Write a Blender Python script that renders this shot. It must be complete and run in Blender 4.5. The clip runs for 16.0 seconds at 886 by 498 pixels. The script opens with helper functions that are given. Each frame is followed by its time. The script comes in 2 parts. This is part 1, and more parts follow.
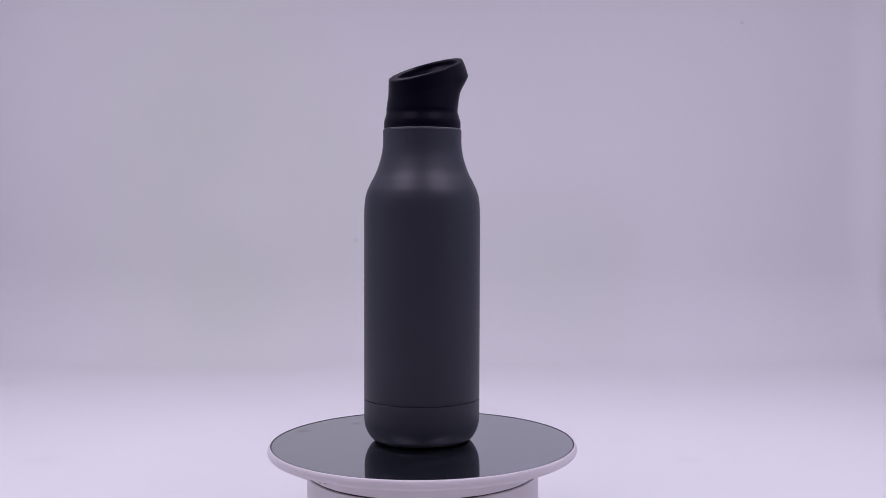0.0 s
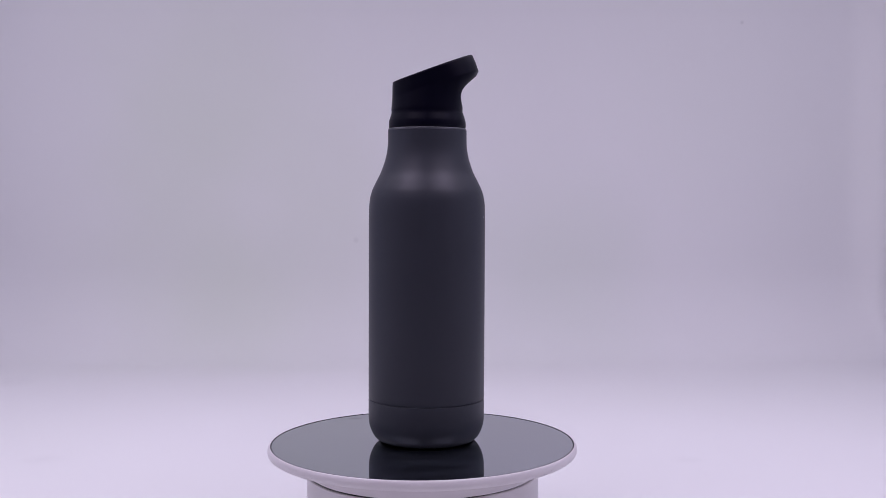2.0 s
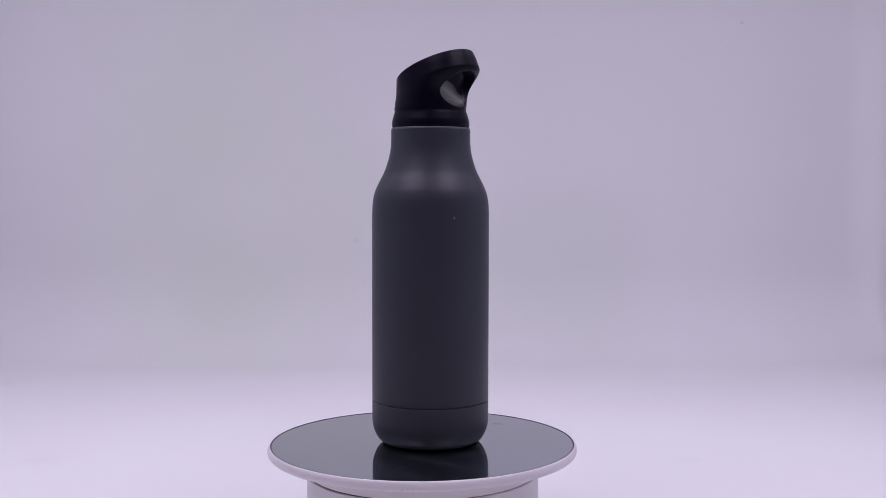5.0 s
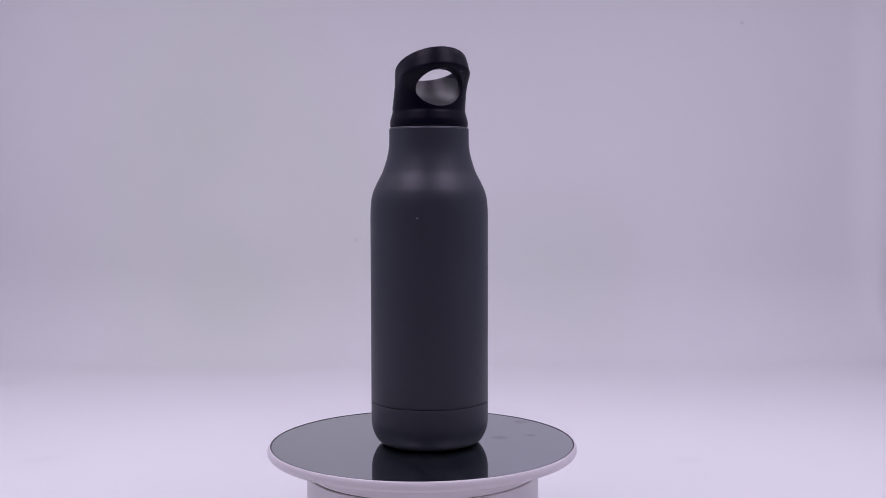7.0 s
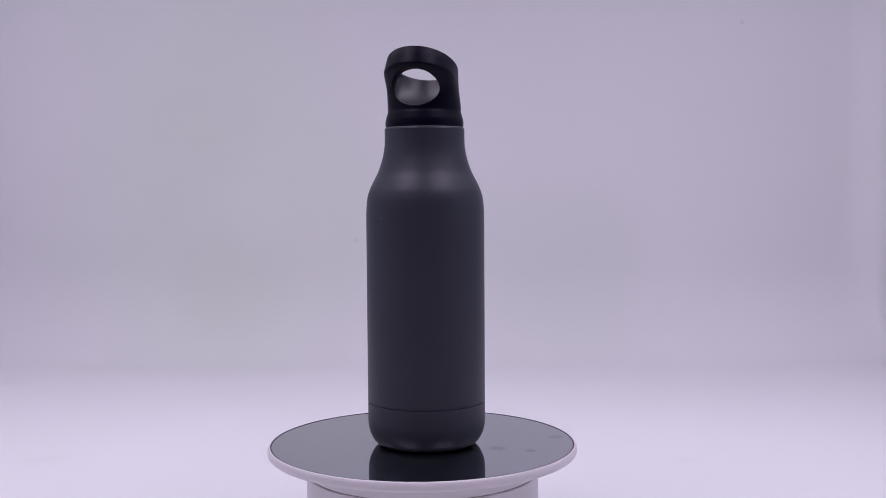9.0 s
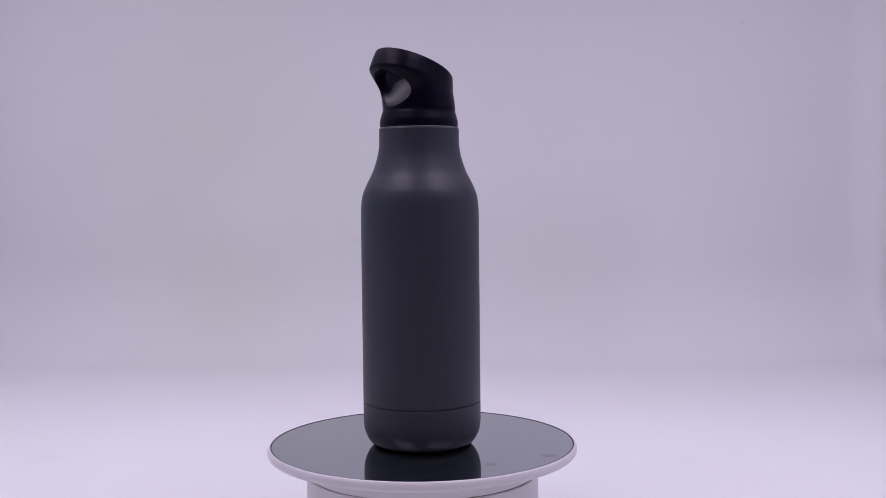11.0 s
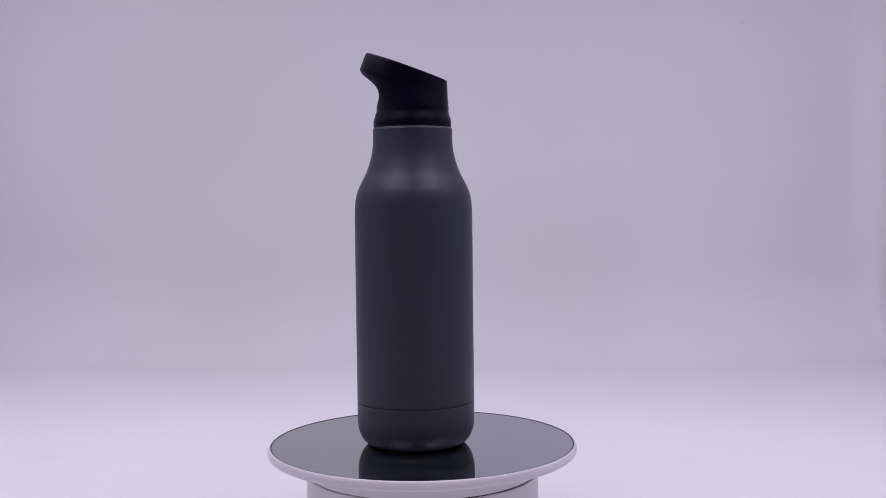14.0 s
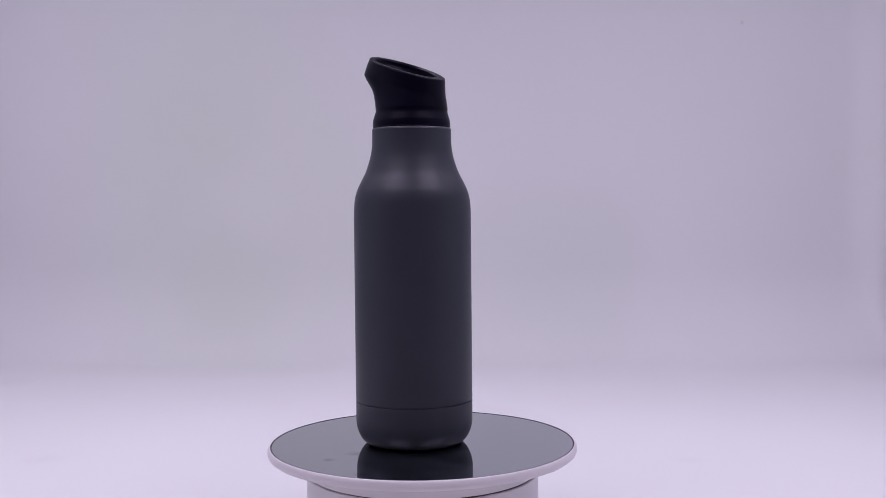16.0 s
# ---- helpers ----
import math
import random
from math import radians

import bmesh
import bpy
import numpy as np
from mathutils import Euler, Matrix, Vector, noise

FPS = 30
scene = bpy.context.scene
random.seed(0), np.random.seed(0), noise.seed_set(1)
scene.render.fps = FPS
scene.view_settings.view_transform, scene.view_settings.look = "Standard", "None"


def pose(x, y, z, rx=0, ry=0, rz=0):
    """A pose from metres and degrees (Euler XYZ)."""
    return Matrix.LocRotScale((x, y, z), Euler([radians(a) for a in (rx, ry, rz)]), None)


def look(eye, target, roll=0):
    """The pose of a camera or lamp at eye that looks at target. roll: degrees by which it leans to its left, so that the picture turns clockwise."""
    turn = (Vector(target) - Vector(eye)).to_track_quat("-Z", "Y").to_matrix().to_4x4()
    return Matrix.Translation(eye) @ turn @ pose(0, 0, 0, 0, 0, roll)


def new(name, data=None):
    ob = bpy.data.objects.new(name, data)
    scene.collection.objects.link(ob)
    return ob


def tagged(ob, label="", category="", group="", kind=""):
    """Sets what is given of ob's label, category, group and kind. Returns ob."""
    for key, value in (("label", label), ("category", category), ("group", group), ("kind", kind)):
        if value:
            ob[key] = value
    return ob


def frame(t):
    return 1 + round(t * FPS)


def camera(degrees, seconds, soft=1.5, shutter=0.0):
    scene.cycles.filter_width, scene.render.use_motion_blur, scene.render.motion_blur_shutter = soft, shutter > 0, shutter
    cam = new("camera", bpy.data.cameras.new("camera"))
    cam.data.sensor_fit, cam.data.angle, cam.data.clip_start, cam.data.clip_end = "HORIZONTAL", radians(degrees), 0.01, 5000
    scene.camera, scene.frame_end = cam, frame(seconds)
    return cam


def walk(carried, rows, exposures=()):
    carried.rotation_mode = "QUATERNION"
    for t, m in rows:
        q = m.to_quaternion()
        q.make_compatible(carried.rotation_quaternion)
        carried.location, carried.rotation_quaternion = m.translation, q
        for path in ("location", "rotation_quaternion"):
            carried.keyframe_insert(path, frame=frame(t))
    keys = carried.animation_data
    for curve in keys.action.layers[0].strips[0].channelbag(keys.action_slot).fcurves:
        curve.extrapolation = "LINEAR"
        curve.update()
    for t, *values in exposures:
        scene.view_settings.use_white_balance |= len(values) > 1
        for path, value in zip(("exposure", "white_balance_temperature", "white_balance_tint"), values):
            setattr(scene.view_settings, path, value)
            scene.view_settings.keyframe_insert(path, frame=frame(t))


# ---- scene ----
from mathutils.bvhtree import BVHTree

# The camera stands still on a tripod in front of a photo tent.
SECONDS = 16.0
cam = camera(45.17, SECONDS, soft=0.6)
EYE = Vector((0.01335, -0.66514, 0.15275))
PITCH = radians(2.7350)
STAND = look(EYE, EYE + Vector((0, math.cos(PITCH), -math.sin(PITCH))), roll=-0.213)
walk(cam, [(0.0, STAND), (SECONDS, STAND)], exposures=[(0.0, 0.0), (SECONDS, 0.0)])

# ---------------------------------------------------------------- light
world = bpy.data.worlds.new("dim_room")
scene.world = world
world.use_nodes = True
world.node_tree.nodes["Background"].inputs["Color"].default_value = (0.5, 0.46, 0.6, 1)
world.node_tree.nodes["Background"].inputs["Strength"].default_value = 0.1

STRIP_LED = (0.985, 0.90, 1.105)
LAMP_LED = (1.0, 0.86, 1.175)


def area(name, size_x, size_y, eye, target, watts, colour, spread=180):
    data = bpy.data.lights.new(name, "AREA")
    data.shape, data.size, data.size_y = "RECTANGLE", size_x, size_y
    data.energy, data.color, data.spread = watts, colour, radians(spread)
    ob = new(name, data)
    ob.matrix_world = look(eye, target)
    return ob


# two strips of diodes under the tent's roof
area("led_light_strip", 0.26, 0.80, (-0.37, 0.20, 0.76), (-0.31, 0.12, 0.0), 1.93, STRIP_LED, 157)
area("led_light_strip", 0.26, 0.80, (0.37, 0.20, 0.76), (0.31, 0.12, 0.0), 1.80, STRIP_LED, 157)
# two flat lamps at the tent's front edge
area("led_front_lamp", 0.44, 0.20, (-0.37, -0.30, 0.75), (-0.22, -0.08, 0.0), 1.78, LAMP_LED)
area("led_front_lamp", 0.44, 0.20, (0.37, -0.30, 0.75), (0.22, -0.08, 0.0), 1.78, LAMP_LED)


# ---------------------------------------------------------------- materials
def material(name, colour, rough=0.5, metal=0.0, ior=1.45, vary=0.06, scale=40.0, bump=0.0, bump_scale=900.0, rough_vary=0.05, coat=0.0, spec=0.5):
    """A surface with stains at one scale and grain at another."""
    m = bpy.data.materials.new(name)
    m.use_nodes = True
    nt = m.node_tree
    b = nt.nodes["Principled BSDF"]
    b.inputs["Metallic"].default_value = metal
    b.inputs["IOR"].default_value = ior
    b.inputs["Coat Weight"].default_value = coat
    b.inputs["Specular IOR Level"].default_value = spec
    tc = nt.nodes.new("ShaderNodeTexCoord")
    n1 = nt.nodes.new("ShaderNodeTexNoise")
    n1.inputs["Scale"].default_value = scale
    n1.inputs["Detail"].default_value = 5
    nt.links.new(tc.outputs["Object"], n1.inputs["Vector"])
    ramp = nt.nodes.new("ShaderNodeMapRange")
    ramp.inputs["From Min"].default_value, ramp.inputs["From Max"].default_value = 0.3, 0.7
    ramp.inputs["To Min"].default_value, ramp.inputs["To Max"].default_value = 1 - vary, 1 + vary
    nt.links.new(n1.outputs["Fac"], ramp.inputs["Value"])
    mul = nt.nodes.new("ShaderNodeVectorMath")
    mul.operation = "SCALE"
    mul.inputs[0].default_value = colour
    nt.links.new(ramp.outputs["Result"], mul.inputs["Scale"])
    nt.links.new(mul.outputs["Vector"], b.inputs["Base Color"])
    n2 = nt.nodes.new("ShaderNodeTexNoise")
    n2.inputs["Scale"].default_value = bump_scale
    n2.inputs["Detail"].default_value = 3
    nt.links.new(tc.outputs["Object"], n2.inputs["Vector"])
    rr = nt.nodes.new("ShaderNodeMapRange")
    rr.inputs["To Min"].default_value, rr.inputs["To Max"].default_value = max(0.0, rough - rough_vary), min(1.0, rough + rough_vary)
    nt.links.new(n1.outputs["Fac"], rr.inputs["Value"])
    nt.links.new(rr.outputs["Result"], b.inputs["Roughness"])
    if bump:
        bp = nt.nodes.new("ShaderNodeBump")
        bp.inputs["Strength"].default_value = bump
        bp.inputs["Distance"].default_value = 0.0002
        nt.links.new(n2.outputs["Fac"], bp.inputs["Height"])
        nt.links.new(bp.outputs["Normal"], b.inputs["Normal"])
    return m


TABLE = -0.062


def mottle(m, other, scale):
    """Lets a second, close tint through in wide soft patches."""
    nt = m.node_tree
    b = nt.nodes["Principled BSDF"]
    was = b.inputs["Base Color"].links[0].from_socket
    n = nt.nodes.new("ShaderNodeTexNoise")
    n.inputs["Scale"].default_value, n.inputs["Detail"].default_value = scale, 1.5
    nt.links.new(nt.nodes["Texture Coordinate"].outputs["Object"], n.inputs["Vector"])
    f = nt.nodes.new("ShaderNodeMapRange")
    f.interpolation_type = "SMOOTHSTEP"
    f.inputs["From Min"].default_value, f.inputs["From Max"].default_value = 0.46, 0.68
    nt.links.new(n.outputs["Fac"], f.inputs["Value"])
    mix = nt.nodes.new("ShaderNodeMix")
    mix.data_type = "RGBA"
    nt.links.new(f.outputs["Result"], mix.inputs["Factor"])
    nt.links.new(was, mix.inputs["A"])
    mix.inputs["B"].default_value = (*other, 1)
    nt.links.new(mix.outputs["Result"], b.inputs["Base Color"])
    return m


def stain(m, spots):
    """Faint soiled spots: (place, radius, how much darker)."""
    nt = m.node_tree
    b = nt.nodes["Principled BSDF"]
    tc = nt.nodes["Texture Coordinate"]
    rough = nt.nodes.new("ShaderNodeTexNoise")
    rough.inputs["Scale"].default_value = 70
    nt.links.new(tc.outputs["Object"], rough.inputs["Vector"])
    for place, radius, depth in spots:
        d = nt.nodes.new("ShaderNodeVectorMath")
        d.operation = "DISTANCE"
        d.inputs[1].default_value = place
        nt.links.new(tc.outputs["Object"], d.inputs[0])
        f = nt.nodes.new("ShaderNodeMapRange")
        f.interpolation_type = "SMOOTHSTEP"
        f.inputs["From Min"].default_value, f.inputs["From Max"].default_value = radius, 0.0
        f.inputs["To Max"].default_value = 2 * depth
        nt.links.new(d.outputs["Value"], f.inputs["Value"])
        patchy = nt.nodes.new("ShaderNodeMath")
        patchy.operation = "MULTIPLY"
        nt.links.new(f.outputs["Result"], patchy.inputs[0])
        nt.links.new(rough.outputs["Fac"], patchy.inputs[1])
        keep = nt.nodes.new("ShaderNodeMath")
        keep.operation = "SUBTRACT"
        keep.inputs[0].default_value = 1.0
        nt.links.new(patchy.outputs["Value"], keep.inputs[1])
        mul = nt.nodes.new("ShaderNodeVectorMath")
        mul.operation = "SCALE"
        nt.links.new(b.inputs["Base Color"].links[0].from_socket, mul.inputs[0])
        nt.links.new(keep.outputs["Value"], mul.inputs["Scale"])
        nt.links.new(mul.outputs["Vector"], b.inputs["Base Color"])


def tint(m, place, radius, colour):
    """One wide patch of a greyer, greener cast put into the sheet's colour, with a broken outline."""
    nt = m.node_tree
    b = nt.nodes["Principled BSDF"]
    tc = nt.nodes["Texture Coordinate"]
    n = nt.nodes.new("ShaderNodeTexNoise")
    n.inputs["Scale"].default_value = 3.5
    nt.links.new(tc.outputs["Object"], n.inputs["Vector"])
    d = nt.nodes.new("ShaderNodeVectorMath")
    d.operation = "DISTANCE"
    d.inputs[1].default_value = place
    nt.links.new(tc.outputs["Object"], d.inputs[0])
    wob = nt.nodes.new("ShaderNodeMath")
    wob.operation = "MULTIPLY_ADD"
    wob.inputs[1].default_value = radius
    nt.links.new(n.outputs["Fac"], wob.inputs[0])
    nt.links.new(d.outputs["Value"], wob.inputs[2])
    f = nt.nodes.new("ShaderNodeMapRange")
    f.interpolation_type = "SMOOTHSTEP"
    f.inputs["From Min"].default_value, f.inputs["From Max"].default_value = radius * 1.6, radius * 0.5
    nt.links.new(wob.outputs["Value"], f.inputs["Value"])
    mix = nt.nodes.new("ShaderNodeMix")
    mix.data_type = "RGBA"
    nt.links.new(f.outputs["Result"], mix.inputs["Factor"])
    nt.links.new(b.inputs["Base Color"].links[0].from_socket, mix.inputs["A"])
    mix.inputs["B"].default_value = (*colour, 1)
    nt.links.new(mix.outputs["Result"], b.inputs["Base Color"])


FABRIC = material("white_backdrop_sheet", (0.80, 0.80, 0.80), 0.85, vary=0.012, scale=3.0, bump=0.08, bump_scale=500)
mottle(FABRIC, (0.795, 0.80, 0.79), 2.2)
# the back wall's uneven colour cast, put into the sheet: greyer and slightly darker
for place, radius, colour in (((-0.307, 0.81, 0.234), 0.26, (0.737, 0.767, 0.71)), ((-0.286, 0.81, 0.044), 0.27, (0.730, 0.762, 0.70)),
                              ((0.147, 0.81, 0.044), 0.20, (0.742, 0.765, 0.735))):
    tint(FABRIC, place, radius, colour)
stain(FABRIC, [((-0.317, 0.204, TABLE), 0.024, 0.03), ((-0.500, 0.578, TABLE), 0.05, 0.03), ((0.212, 0.193, TABLE), 0.018, 0.025),
               ((0.425, 0.81, 0.392), 0.004, 0.12), ((-0.107, 0.81, 0.095), 0.006, 0.09)])
# tent panels darkened to cut bounce light; the unseen roof stays pale to return it
TENT = material("greyed_tent_fabric", (0.40, 0.43, 0.48), 0.8, vary=0.02, scale=4.0, bump=0.1, bump_scale=300)
ROOF = material("white_roof_fabric", (0.72, 0.72, 0.73), 0.8, vary=0.02, scale=4.0, bump=0.1, bump_scale=300)
ROOM = material("grey_room_paint", (0.10, 0.095, 0.10), 0.8, vary=0.06, scale=2.0)
WOOD = material("dark_table_wood", (0.12, 0.08, 0.05), 0.5, vary=0.25, scale=6.0)
PAINT = material("charcoal_powder_coat", (0.029, 0.0315, 0.042), 0.45, vary=0.05, scale=25.0, bump=0.10, bump_scale=2600, rough_vary=0.03)
SEAM = material("dark_seam", (0.008, 0.008, 0.009), 0.7)
CAP = material("black_silicone_plastic", (0.0019, 0.0016, 0.0076), 0.39, spec=0.135, vary=0.08, scale=30.0, bump=0.08, bump_scale=2200)
RIM_LINE = material("rim_line_metal", (0.24, 0.24, 0.26), 0.42, metal=1.0)
# paler, shinier copy of the cap's black for the lit ramp in the tunnel
LIT_RAMP = material("lit_ramp_black", (0.007, 0.007, 0.010), 0.43, vary=0.08, scale=30.0)
WHITE = material("white_abs_plastic", (0.75, 0.715, 0.72), 0.33, vary=0.02, scale=20.0, bump=0.03, bump_scale=1500)
RUBBER = material("dark_grey_rubber", (0.045, 0.042, 0.05), 0.7, vary=0.15, scale=120.0)
GAP = material("dark_gap", (0.01, 0.01, 0.011), 0.8)
SCUFF = material("grey_scuff", (0.34, 0.31, 0.33), 0.7, vary=0.3, scale=300)
LINT = material("white_lint", (0.75, 0.75, 0.75), 0.8)


def smudged_glass():
    """Black mirror glass: faint wiping streaks and a few dull finger marks."""
    m = material("black_mirror_glass", (0.006, 0.006, 0.007), 0.03, vary=0.2, scale=18.0, rough_vary=0.01)
    # a hard clear layer over the tinted mirror
    nt = m.node_tree
    b = nt.nodes["Principled BSDF"]
    tc = nt.nodes["Texture Coordinate"]
    total = None
    warp = nt.nodes.new("ShaderNodeTexNoise")
    warp.inputs["Scale"].default_value = 160
    for x, y, r in ((0.0080, 0.0492, 0.0075), (0.0092, 0.0704, 0.0050), (-0.0300, 0.0800, 0.0065)):
        d = nt.nodes.new("ShaderNodeVectorMath")
        d.operation = "DISTANCE"
        d.inputs[1].default_value = (x, y, 0)
        nt.links.new(tc.outputs["Object"], d.inputs[0])
        f = nt.nodes.new("ShaderNodeMapRange")
        f.interpolation_type = "SMOOTHSTEP"
        f.inputs["From Min"].default_value, f.inputs["From Max"].default_value = r, r * 0.15
        nt.links.new(d.outputs["Value"], f.inputs["Value"])
        if total is None:
            total = f.outputs["Result"]
        else:
            add = nt.nodes.new("ShaderNodeMath")
            nt.links.new(total, add.inputs[0])
            nt.links.new(f.outputs["Result"], add.inputs[1])
            total = add.outputs["Value"]
    nt.links.new(tc.outputs["Object"], warp.inputs["Vector"])
    patch = nt.nodes.new("ShaderNodeMath")
    patch.operation = "MULTIPLY"
    nt.links.new(total, patch.inputs[0])
    nt.links.new(warp.outputs["Fac"], patch.inputs[1])
    gloss = nt.nodes.new("ShaderNodeMapRange")
    gloss.inputs["From Max"].default_value = 0.42
    gloss.inputs["To Min"].default_value, gloss.inputs["To Max"].default_value = 3.8, 2.0
    nt.links.new(patch.outputs["Value"], gloss.inputs["Value"])
    nt.links.new(gloss.outputs["Result"], b.inputs["IOR"])
    shine = nt.nodes.new("ShaderNodeMapRange")
    shine.inputs["From Max"].default_value = 0.42
    shine.inputs["To Min"].default_value, shine.inputs["To Max"].default_value = 1.0, 0.55
    nt.links.new(patch.outputs["Value"], shine.inputs["Value"])
    nt.links.new(shine.outputs["Result"], b.inputs["Coat Weight"])
    b.inputs["Specular Tint"].default_value = (0.84, 0.92, 1.0, 1)
    b.inputs["Coat IOR"].default_value = 1.7
    # dust wiped into streaks
    stretch = nt.nodes.new("ShaderNodeMapping")
    stretch.inputs["Rotation"].default_value = (0, 0, 0.15)
    stretch.inputs["Scale"].default_value = (14, 75, 1)
    nt.links.new(tc.outputs["Object"], stretch.inputs["Vector"])
    streak = nt.nodes.new("ShaderNodeTexNoise")
    streak.inputs["Scale"].default_value = 1.0
    streak.inputs["Detail"].default_value = 6
    nt.links.new(stretch.outputs["Vector"], streak.inputs["Vector"])
    dust = nt.nodes.new("ShaderNodeMapRange")
    dust.inputs["From Min"].default_value, dust.inputs["From Max"].default_value = 0.45, 0.75
    dust.inputs["To Min"].default_value, dust.inputs["To Max"].default_value = 0.006, 0.030
    nt.links.new(streak.outputs["Fac"], dust.inputs["Value"])
    film = nt.nodes.new("ShaderNodeVectorMath")
    film.operation = "SCALE"
    film.inputs[0].default_value = (0.82, 0.95, 1.2)
    nt.links.new(dust.outputs["Result"], film.inputs["Scale"])
    nt.links.new(film.outputs["Vector"], b.inputs["Base Color"])
    return m


GLASS = smudged_glass()


# ---------------------------------------------------------------- mesh helpers
def mesh_of(name, bm, mat, smooth=True):
    bmesh.ops.recalc_face_normals(bm, faces=bm.faces[:])
    me = bpy.data.meshes.new(name)
    bm.to_mesh(me)
    bm.free()
    me.materials.append(mat)
    if smooth:
        me.shade_smooth()
        me.set_sharp_from_angle(angle=radians(32))
    return me


def part(name, bm, mat, parent, label="", smooth=True):
    ob = new(name, mesh_of(name, bm, mat, smooth))
    ob.parent = parent
    return tagged(ob, label) if label else ob


def turned(profile, steps=128):
    """A solid of revolution from (radius, height) pairs; ends on the axis are closed."""
    bm = bmesh.new()
    rings = []
    for r, z in profile:
        rings.append([bm.verts.new((r * math.cos(2 * math.pi * i / steps), r * math.sin(2 * math.pi * i / steps), z)) for i in range(steps)])
    for a, b in zip(rings, rings[1:]):
        for i in range(steps):
            j = (i + 1) % steps
            bm.faces.new((a[i], a[j], b[j], b[i]))
    bm.faces.new(rings[0][::-1])
    bm.faces.new(rings[-1])
    return bm


def curve_through(points, per=6):
    """A smooth profile through the given pairs (Catmull-Rom)."""
    out = []
    p = [points[0]] + list(points) + [points[-1]]
    for i in range(1, len(p) - 2):
        a, b, c, d = (Vector(q) for q in p[i - 1:i + 3])
        for k in range(per):
            s = k / per
            v = 0.5 * (2 * b + (c - a) * s + (2 * a - 5 * b + 4 * c - d) * s * s + (3 * b - a - 3 * c + d) * s ** 3)
            out.append((v.x, v.y))
    out.append(tuple(points[-1]))
    return out


def box(x0, y0, z0, x1, y1, z1):
    bm = bmesh.new()
    bmesh.ops.create_cube(bm, size=1.0, matrix=Matrix.Translation(((x0 + x1) / 2, (y0 + y1) / 2, (z0 + z1) / 2)) @ Matrix.Diagonal((x1 - x0, y1 - y0, z1 - z0, 1)))
    return bm


def smooth_step(a, b, x):
    s = min(1.0, max(0.0, (x - a) / (b - a)))
    return s * s * (3 - 2 * s)


# ---------------------------------------------------------------- the place

def structure(name, bm, mat, label, category, smooth=False):
    ob = new(name, mesh_of(name, bm, mat, smooth))
    return tagged(ob, label, category, kind="structure")


def backdrop_sheet():
    """Floor sheet that sweeps up into the back wall in one soft curve."""
    line = [(-0.58 + 1.27 * i / 40, TABLE) for i in range(41)]
    bend = 0.12
    line += [(0.69 + bend * math.sin(a), TABLE + bend * (1 - math.cos(a))) for a in (radians(90 * i / 24) for i in range(1, 25))]
    line += [(0.69 + bend, TABLE + bend + 0.72 * i / 24) for i in range(1, 25)]
    xs = [-0.689 + 1.308 * i / 80 for i in range(81)]
    bm = bmesh.new()
    grid = []
    for n, (y, z) in enumerate(line):
        row = []
        for x in xs:
            soft = 0.0012 * noise.noise((x * 3.0, y * 3.0, z * 3.0)) + 0.0003 * noise.noise((x * 14, y * 14, z * 14))
            up = 1.0 if n <= 40 else 1.0 - min(1.0, (n - 40) / 24)
            side = max(0.0, (x - 0.576) / 0.042) ** 2 * 0.035 + max(0.0, (-0.655 - x) / 0.032) ** 2 * 0.02
            row.append(bm.verts.new((x, y - (soft + side) * (1 - up), z + soft * up)))
        grid.append(row)
    for a, b in zip(grid, grid[1:]):
        for i in range(80):
            bm.faces.new((a[i], a[i + 1], b[i + 1], b[i]))
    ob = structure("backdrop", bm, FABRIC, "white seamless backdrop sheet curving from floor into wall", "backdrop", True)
    thick = ob.modifiers.new("thickness", "SOLIDIFY")
    thick.thickness, thick.offset = 0.0015, 0.0
    return ob


backdrop_sheet()
structure("wall_west", box(-0.712, -0.60, TABLE - 0.003, -0.692, 0.84, 0.80), TENT, "grey-blue fabric side panel of the tent, darkened to cut bounce light", "tent wall")
structure("wall_east", box(0.617, -0.60, TABLE - 0.003, 0.637, 0.84, 0.80), TENT, "grey-blue fabric side panel of the tent, darkened to cut bounce light", "tent wall")
structure("wall_north", box(-0.712, 0.842, TABLE - 0.003, 0.637, 0.86, 0.80), TENT, "rear panel of the tent in the same darkened grey-blue fabric", "tent wall")
structure("ceiling", box(-0.712, -0.60, 0.802, 0.637, 0.86, 0.82), ROOF, "white fabric roof of the photo tent", "ceiling")
structure("table", box(-0.9, -0.75, TABLE - 0.045, 0.9, 0.92, TABLE - 0.005), WOOD, "dark wooden table top under the tent", "table")
structure("floor", box(-2.0, -2.2, -0.85, 2.0, 1.6, -0.80), ROOM, "plain grey room floor", "floor")
structure("wall_south", box(-2.0, -2.25, -0.80, 2.0, -2.2, 1.6), ROOM, "plain grey room wall", "wall")
structure("wall_left", box(-2.05, -2.2, -0.80, -2.0, 1.6, 1.6), ROOM, "plain grey room wall", "wall")
structure("wall_right", box(2.0, -2.2, -0.80, 2.05, 1.6, 1.6), ROOM, "plain grey room wall", "wall")
structure("wall_back", box(-2.0, 1.6, -0.80, 2.0, 1.65, 1.6), ROOM, "plain grey room wall", "wall")
structure("ceiling_room", box(-2.0, -2.2, 1.6, 2.0, 1.6, 1.65), ROOM, "plain grey room ceiling", "ceiling")


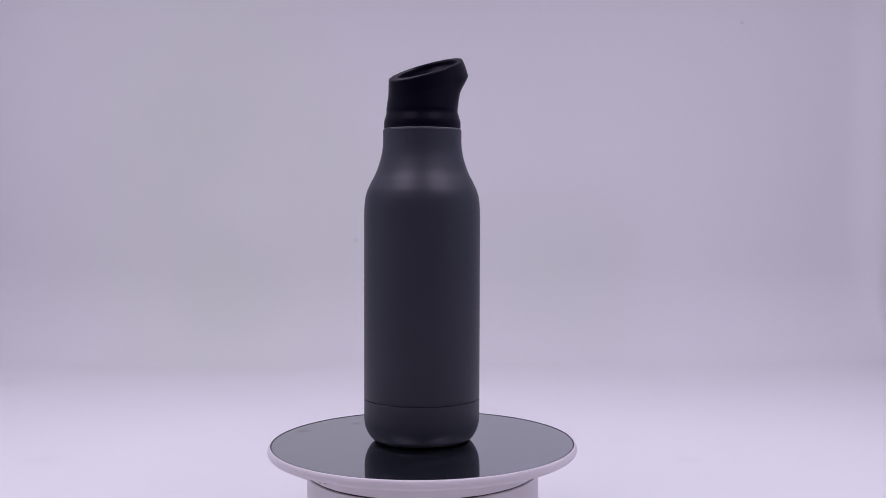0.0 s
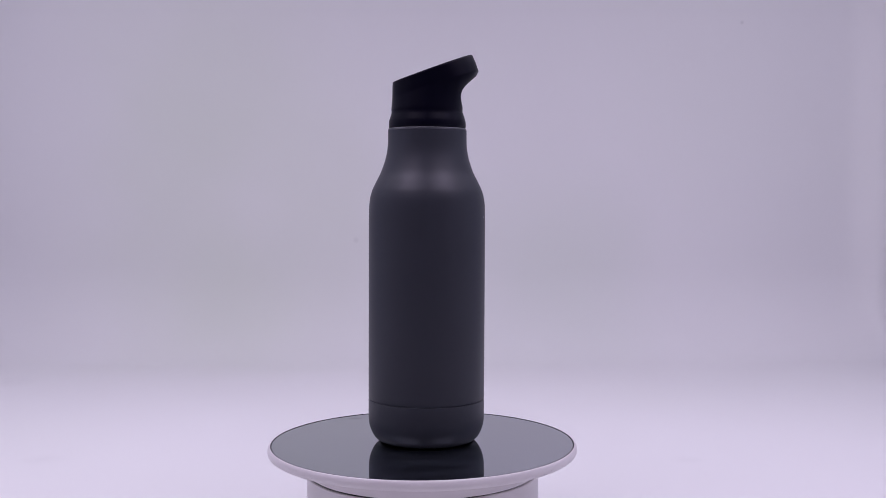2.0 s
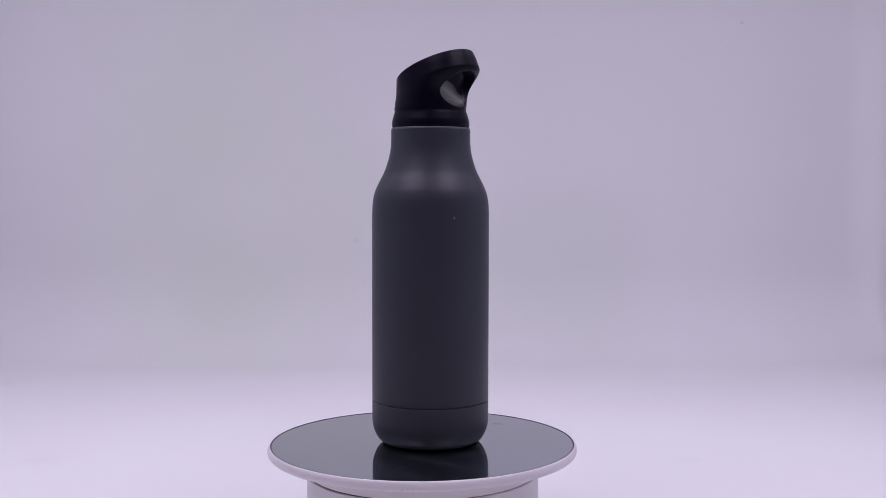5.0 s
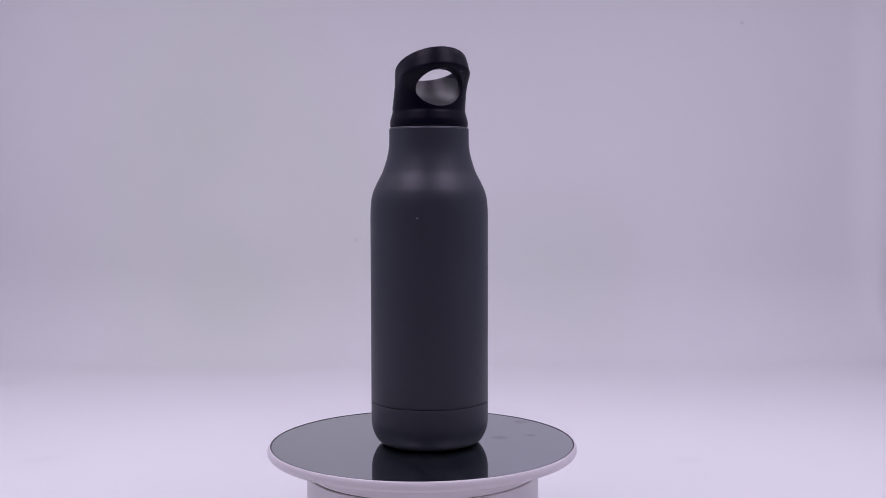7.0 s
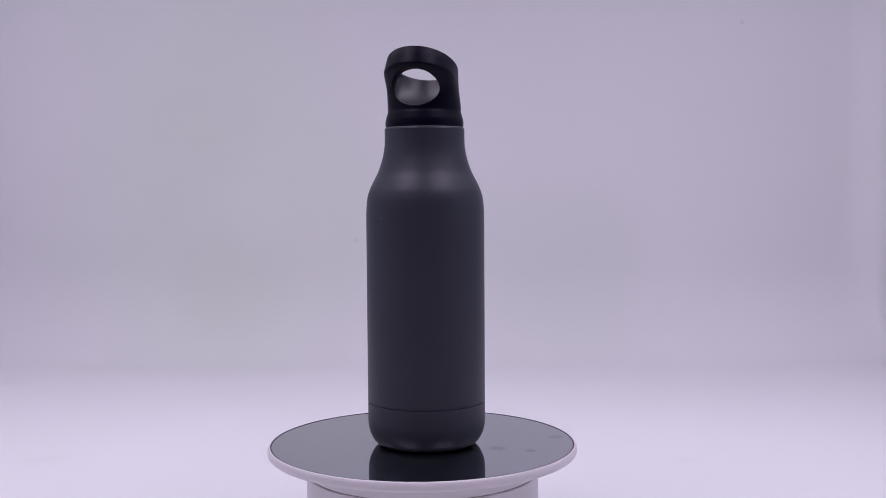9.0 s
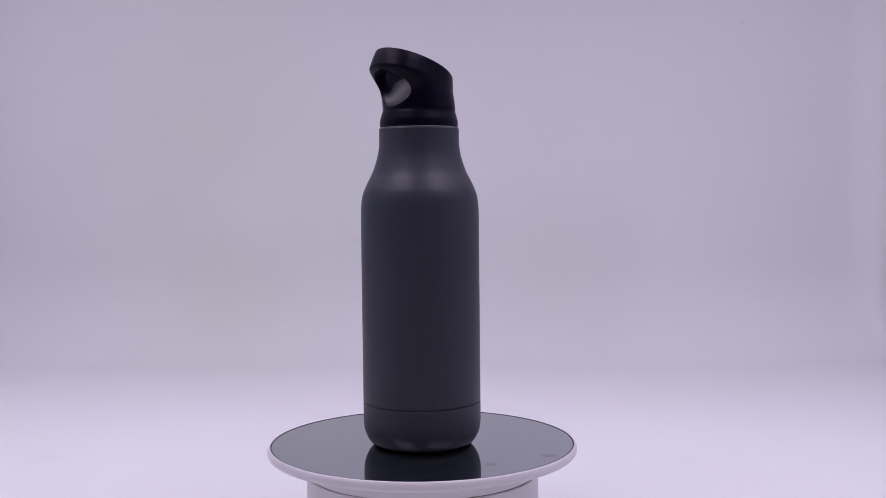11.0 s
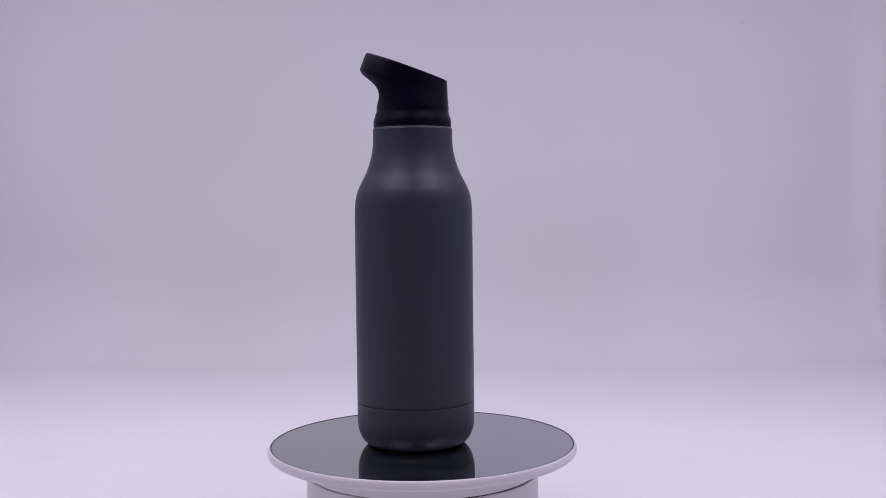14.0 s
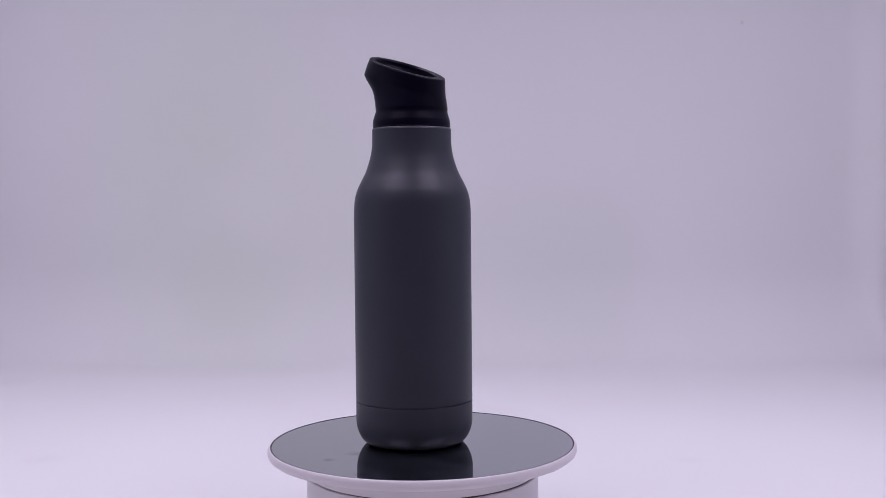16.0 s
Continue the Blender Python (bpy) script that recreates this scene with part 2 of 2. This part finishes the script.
# ---------------------------------------------------------------- turntable
def turntable():
    thing = new("turntable")
    thing.matrix_world = pose(0, 0, 0, 0, -0.17, 0)
    tagged(thing, "white round display turntable with a black mirror glass top", "turntable")
    # fixed drum
    r = 0.0726
    part("base", turned([(0.066, TABLE + 0.0015), (r - 0.001, TABLE + 0.0015), (r, TABLE + 0.0025), (r, -0.0186), (r - 0.0004, -0.0181), (0.066, -0.0180)]),
         WHITE, thing, "white plastic drum")
    for i in range(4):
        a = radians(45 + 90 * i)
        bm = bmesh.new()
        bmesh.ops.create_cone(bm, cap_ends=True, segments=24, radius1=0.006, radius2=0.006, depth=0.002, matrix=Matrix.Translation((0.055 * math.cos(a), 0.055 * math.sin(a), TABLE + 0.0018)))
        part("rubber_foot", bm, GAP, thing, "black rubber foot")
    # rotating platter: rim with rounded lip, underside and hub
    edge = [(0.060, -0.0171), (0.0714, -0.0171), (0.0719, -0.0170), (0.0720, -0.0166), (0.0720, -0.0080), (0.0732, -0.0072), (0.0900, -0.0065),
            (0.0943, -0.0060), (0.0953, -0.0055), (0.0961, -0.0048), (0.0965, -0.0040), (0.0967, -0.0032), (0.0966, -0.0021), (0.0963, -0.0011),
            (0.0960, -0.0005), (0.0957, 0.0), (0.0954, 0.0002), (0.0951, 0.00025), (0.0949, 0.0002), (0.0949, -0.0010), (0.0936, -0.0016), (0.060, -0.0016)]
    platter = part("platter", turned(edge, 160), WHITE, thing, "white plastic platter rim")
    part("joint", turned([(0.064, -0.0190), (0.0712, -0.0190), (0.0712, -0.0160), (0.064, -0.0160)], 128), RUBBER, thing, "dark joint line between platter and drum")
    part("gasket", turned([(0.0925, -0.0015), (0.09485, -0.0015), (0.09485, 0.00022), (0.0943, 0.00022), (0.0943, -0.0012), (0.0925, -0.0012)], 160), RUBBER, platter,
         "thin black ring round the glass")
    part("glass_top", turned([(0.090, -0.0010), (0.0937, -0.0010), (0.0942, -0.0007), (0.0942, -0.0001), (0.0941, 0.0), (0.0940, 0.0), (0.02, 0.0)], 160), GLASS, platter,
         "black mirror glass disc, lightly smudged")
    # nicks in the white rim: angle in degrees, width, height above the rim's foot
    for a, w, z in ((-58.8, 0.0012, -0.0046), (-56.9, 0.0007, -0.0040), (-55.3, 0.0010, -0.0048), (-53.0, 0.0005, -0.0030), (-177.0, 0.0034, -0.0052),
                    (-174.0, 0.0040, -0.0054), (-171.2, 0.0030, -0.0053), (-168.6, 0.0026, -0.0051)):
        bm = bmesh.new()
        bmesh.ops.create_icosphere(bm, subdivisions=2, radius=0.5)
        at = pose(0, 0, 0, 0, 0, a) @ Matrix.Translation((0.0968 - 220 * (z + 0.0030) ** 2, 0, z)) @ Matrix.Diagonal((0.0004, 0.8 * w, 0.00036, 1))
        for v in bm.verts:
            v.co = at @ (v.co + 0.12 * noise.noise_vector(v.co * 3 + Vector((a, 0, 0))))
        part("nick", bm, SCUFF, platter, "small grey nick")
    return thing, platter


TURNTABLE, PLATTER = turntable()


# ---------------------------------------------------------------- bottle
NECK = 0.19617
SLANT = (0.0462 - 0.0285) / 0.0500  # rise of the cap's top towards the beak
LIP = 0.0206  # radius at which the finger hole's edge begins


def cap_solid():
    """Outer body of the cap: flange, waist, undercut beak, slanted top. The beak points along +x."""
    steps = 144
    slope = SLANT

    def plan(th):
        # ellipse of the top edge, centred a little towards the beak
        c, a, b = 0.0033, 0.0252, 0.0215
        ca, sa = math.cos(th), math.sin(th)
        q = (ca / a) ** 2 + (sa / b) ** 2
        p = -ca * c / a ** 2
        k = c * c / a ** 2 - 1
        return (-p + math.sqrt(p * p - q * k)) / q

    def ring(th):
        w = smooth_step(0.18, 0.96, math.cos(th))
        rt = plan(th)
        zt = 0.0285 + (rt * math.cos(th) + 0.0216) * slope
        zp = zt - 0.0103
        rp = (rt + 0.0002) * (1 - w) + (rt + 0.0038) * w
        zw, rw = 0.0112, 0.0226 - 0.0006 * w
        out = [(0.0236, -0.0004), (0.0240, 0.0), (0.0241, 0.0022), (0.0239, 0.0040), (0.0230, 0.0070), (0.0226, 0.0083), (0.0224 - 0.0004 * w, 0.0096), (rw, zw)]
        for s, d in ((0.80, 0.975), (0.66, 0.935), (0.56, 0.875), (0.48, 0.79), (0.40, 0.665), (0.31, 0.49), (0.22, 0.31), (0.125, 0.14), (0.05, 0.045)):
            z = zp + (zw - zp) * s
            straight = rw + (rp - rw) * (1 - s)
            hollow = rp + (rw - rp) * d
            out.append((straight * (1 - w) + hollow * w, z))
        out += [(rp, zp), (rp * 0.75 + rt * 0.25, zp * 0.75 + zt * 0.25), (rp * 0.4 + rt * 0.6, zp * 0.4 + zt * 0.6), (rt, zt - 0.0009), (rt - 0.0003, zt - 0.0003), (rt - 0.0011, zt - 0.0001)]
        return out

    bm = bmesh.new()
    cols = []
    for i in range(steps):
        th = 2 * math.pi * i / steps
        cols.append([bm.verts.new((r * math.cos(th), r * math.sin(th), z)) for r, z in ring(th)])
    n = len(cols[0])
    for i in range(steps):
        a, b = cols[i], cols[(i + 1) % steps]
        for k in range(n - 1):
            bm.faces.new((a[k], b[k], b[k + 1], a[k + 1]))
    bm.faces.new([c[0] for c in cols][::-1])
    bm.faces.new([c[-1] for c in cols])
    return bm


def cap_tunnel():
    """The finger tunnel: from the open slanted top, bending forward to the oval hole under the beak."""
    slope = SLANT
    n = Vector((-slope, 0, 1)).normalized()
    steps, bends = 96, 20
    bm = bmesh.new()
    cols = []
    for i in range(steps):
        ps = 2 * math.pi * i / steps

        def mouth(wider):
            u = 0.0041 + (0.0197 + wider) * math.cos(ps)
            return Vector((u, (0.0183 + wider) * math.sin(ps), 0.0285 + (u + 0.0216) * slope))

        p0 = mouth(0.0) - n * 0.0016
        p3 = Vector((0, 0.0158 * math.sin(ps), 0.0221 + 0.0119 * math.cos(ps)))
        p3.x = math.sqrt(LIP ** 2 - p3.y ** 2)
        d = (p3 - p0).length
        p1, p2 = p0 - n * d * 0.34, p3 - Vector((1, 0, 0)) * d * 0.34
        col = [mouth(0.004) + n * 0.012, mouth(0.0012) + n * 0.0006, mouth(0.0005) - n * 0.0002, mouth(0.0001) - n * 0.0008]
        for k in range(bends + 1):
            s = k / bends
            col.append(p0 * (1 - s) ** 3 + p1 * 3 * s * (1 - s) ** 2 + p2 * 3 * s * s * (1 - s) + p3 * s ** 3)
        # the hole's own edge stands a little inside the tunnel
        edge = Vector((p3.x + 0.0002, 0.0144 * math.sin(ps), 0.0224 + 0.0107 * math.cos(ps)))
        col += [edge, edge + Vector((0.006, 0, 0)), edge + Vector((0.030, 0, 0))]
        cols.append([bm.verts.new(v) for v in col])
    for i in range(steps):
        a, b = cols[i], cols[(i + 1) % steps]
        for k in range(len(a) - 1):
            bm.faces.new((a[k], b[k], b[k + 1], a[k + 1]))
    bm.faces.new([c[0] for c in cols][::-1])
    bm.faces.new([c[-1] for c in cols])
    return bm


def cap_meshes():
    """The moulded cap with worn edges, and its tunnel's upward ramp faces, made paler as if lit, as two meshes."""
    solid = new("cap_solid", mesh_of("cap_solid", cap_solid(), CAP))
    tool = new("cap_tool", mesh_of("cap_tool", cap_tunnel(), CAP))
    wall = BVHTree.FromObject(tool, bpy.context.evaluated_depsgraph_get())
    cut = solid.modifiers.new("tunnel", "BOOLEAN")
    cut.operation, cut.solver, cut.object = "DIFFERENCE", "EXACT", tool
    skin = solid.modifiers.new("skin", "REMESH")
    skin.mode, skin.voxel_size, skin.use_smooth_shade = "VOXEL", 0.00036, True
    soft = solid.modifiers.new("worn_edges", "SMOOTH")
    soft.factor, soft.iterations = 0.5, 7
    whole = bpy.data.meshes.new_from_object(solid.evaluated_get(bpy.context.evaluated_depsgraph_get()))
    bpy.data.objects.remove(solid)
    bpy.data.objects.remove(tool)
    made = []
    for keep_ramp, name, mat in ((False, "cap", CAP), (True, "ramp", LIT_RAMP)):
        bm = bmesh.new()
        bm.from_mesh(whole)
        gone = []
        for f in bm.faces:
            centre = f.calc_center_median()
            _, facing, _, far = wall.find_nearest(centre)
            # only upward faces of the tunnel take the lit copy
            inside = far < 0.0004 and abs(facing.dot(f.normal)) > 0.93 and f.normal.z > 0.2 and math.hypot(centre.x, centre.y) < LIP
            if inside != keep_ramp:
                gone.append(f)
        bmesh.ops.delete(bm, geom=gone, context="FACES")
        me = bpy.data.meshes.new(name)
        bm.to_mesh(me)
        bm.free()
        me.materials.clear()
        me.materials.append(mat)
        me.shade_smooth()
        made.append(me)
    return made


def bottle():
    thing = new("bottle")
    tagged(thing, "charcoal insulated drinking bottle with black loop cap on the turntable", "bottle")
    r = 0.0365
    up = [(r, 0.02752), (r, 0.06077), (r, 0.10083), (r, 0.13600), (0.03648, 0.14100), (0.03636, 0.14560), (0.03608, 0.14970), (0.03560, 0.15320), (0.03472, 0.15650), (0.0338, 0.15890), (0.0318, 0.16310),
          (0.0290, 0.16863), (0.0269, 0.17454), (0.0255, 0.17985), (0.02475, 0.18515), (0.0246, 0.18996), (0.0246, 0.19470)]
    body = [(0.030, 0.02692), (r - 0.0004, 0.02692), (r - 0.0001, 0.02722)] + curve_through(up, 6)
    body += [(0.02455, 0.19495), (0.0243, 0.19525), (0.0238, 0.19535), (0.020, 0.19535)]
    part("body", turned(body, 160), PAINT, thing, "charcoal powder-coated steel body")
    low = [(0.0258, 0.0005), (0.0276, 0.0005), (0.0298, 0.0008), (0.0317, 0.0019), (0.0333, 0.0038), (0.0347, 0.0065), (0.0358, 0.0096), (0.0364, 0.0134), (r, 0.0172), (r, 0.02642)]
    cup = [(0.018, -0.0003), (0.0250, -0.0003), (0.0253, -0.0001), (0.0254, 0.0004)] + curve_through(low, 5) + [(r - 0.0003, 0.02668), (r - 0.0008, 0.02684), (0.030, 0.02684)]
    part("base_cup", turned(cup, 160), PAINT, thing, "charcoal base cup below a fine seam")
    part("seam", turned([(0.030, 0.02652), (r - 0.0007, 0.02652), (r - 0.0007, 0.02732), (0.030, 0.02732)], 128), SEAM, thing, "dark joint line")
    part("neck_ring", turned([(0.018, NECK - 0.0008), (0.0229, NECK - 0.0008), (0.0229, NECK + 0.0010), (0.018, NECK + 0.0010)], 128), SEAM, thing, "dark joint under the cap")
    outer, inner = cap_meshes()
    cap = new("cap", outer)
    cap.parent = thing
    cap.location = (0, 0, NECK + 0.0005)
    tagged(cap, "black moulded cap with a slanted open loop and oval finger hole")
    ramp = new("ramp", inner)
    ramp.parent = cap
    tagged(ramp, "upward faces inside the finger hole, paler and shinier for the light they catch")
    # added metal ring that carries the highlight along the body's rim
    part("rim_line", turned([(0.020, NECK - 0.0009), (0.0241, NECK - 0.0009), (0.0244, NECK - 0.0007), (0.0243, NECK - 0.0003), (0.0239, NECK - 0.00015), (0.020, NECK - 0.00015)], 128),
         RIM_LINE, thing, "thin pale metal ring, added for the rim's highlight")
    # a fleck of lint on the coat
    bm = bmesh.new()
    bmesh.ops.create_icosphere(bm, subdivisions=1, radius=0.00032)
    a = radians(LINT_AT)
    for v in bm.verts:
        v.co = Vector((r * math.cos(a), r * math.sin(a), 0.1411)) + v.co
    part("lint_fleck", bm, LINT, thing, "tiny white fleck of lint")
    return thing


LINT_AT = -30.0
BOTTLE = bottle()


# ---------------------------------------------------------------- the turn
def spin(t):
    """A steady clockwise turn; the cap's beak faces the camera at 8.15 s."""
    return pose(0, 0, 0, 0, 0, -90 - 16.90 * (t - 8.15))


def platter_pose(t):
    """The platter runs a little out of true."""
    return pose(0, 0, -0.0003, 0.12, 0, 0) @ spin(t) @ pose(0, 0, 0, 0, 0, 17.7) @ pose(0, 0, 0, 0, 0.29, 0) @ pose(0, 0, 0, 0, 0, -17.7)


def bottle_pose(t):
    """The bottle leans a little more, and stands beside the platter's centre."""
    return spin(t) @ pose(0, 0, 0, 0.065, 0, 0) @ pose(0, 0, 0, 0, 0.464, 0) @ pose(0.00323, 0.00376, 0.0001)


def motions():
    times = [SECONDS * i / 80 for i in range(81)]
    walk(PLATTER, [(t, platter_pose(t)) for t in times])
    walk(BOTTLE, [(t, bottle_pose(t)) for t in times])


motions()
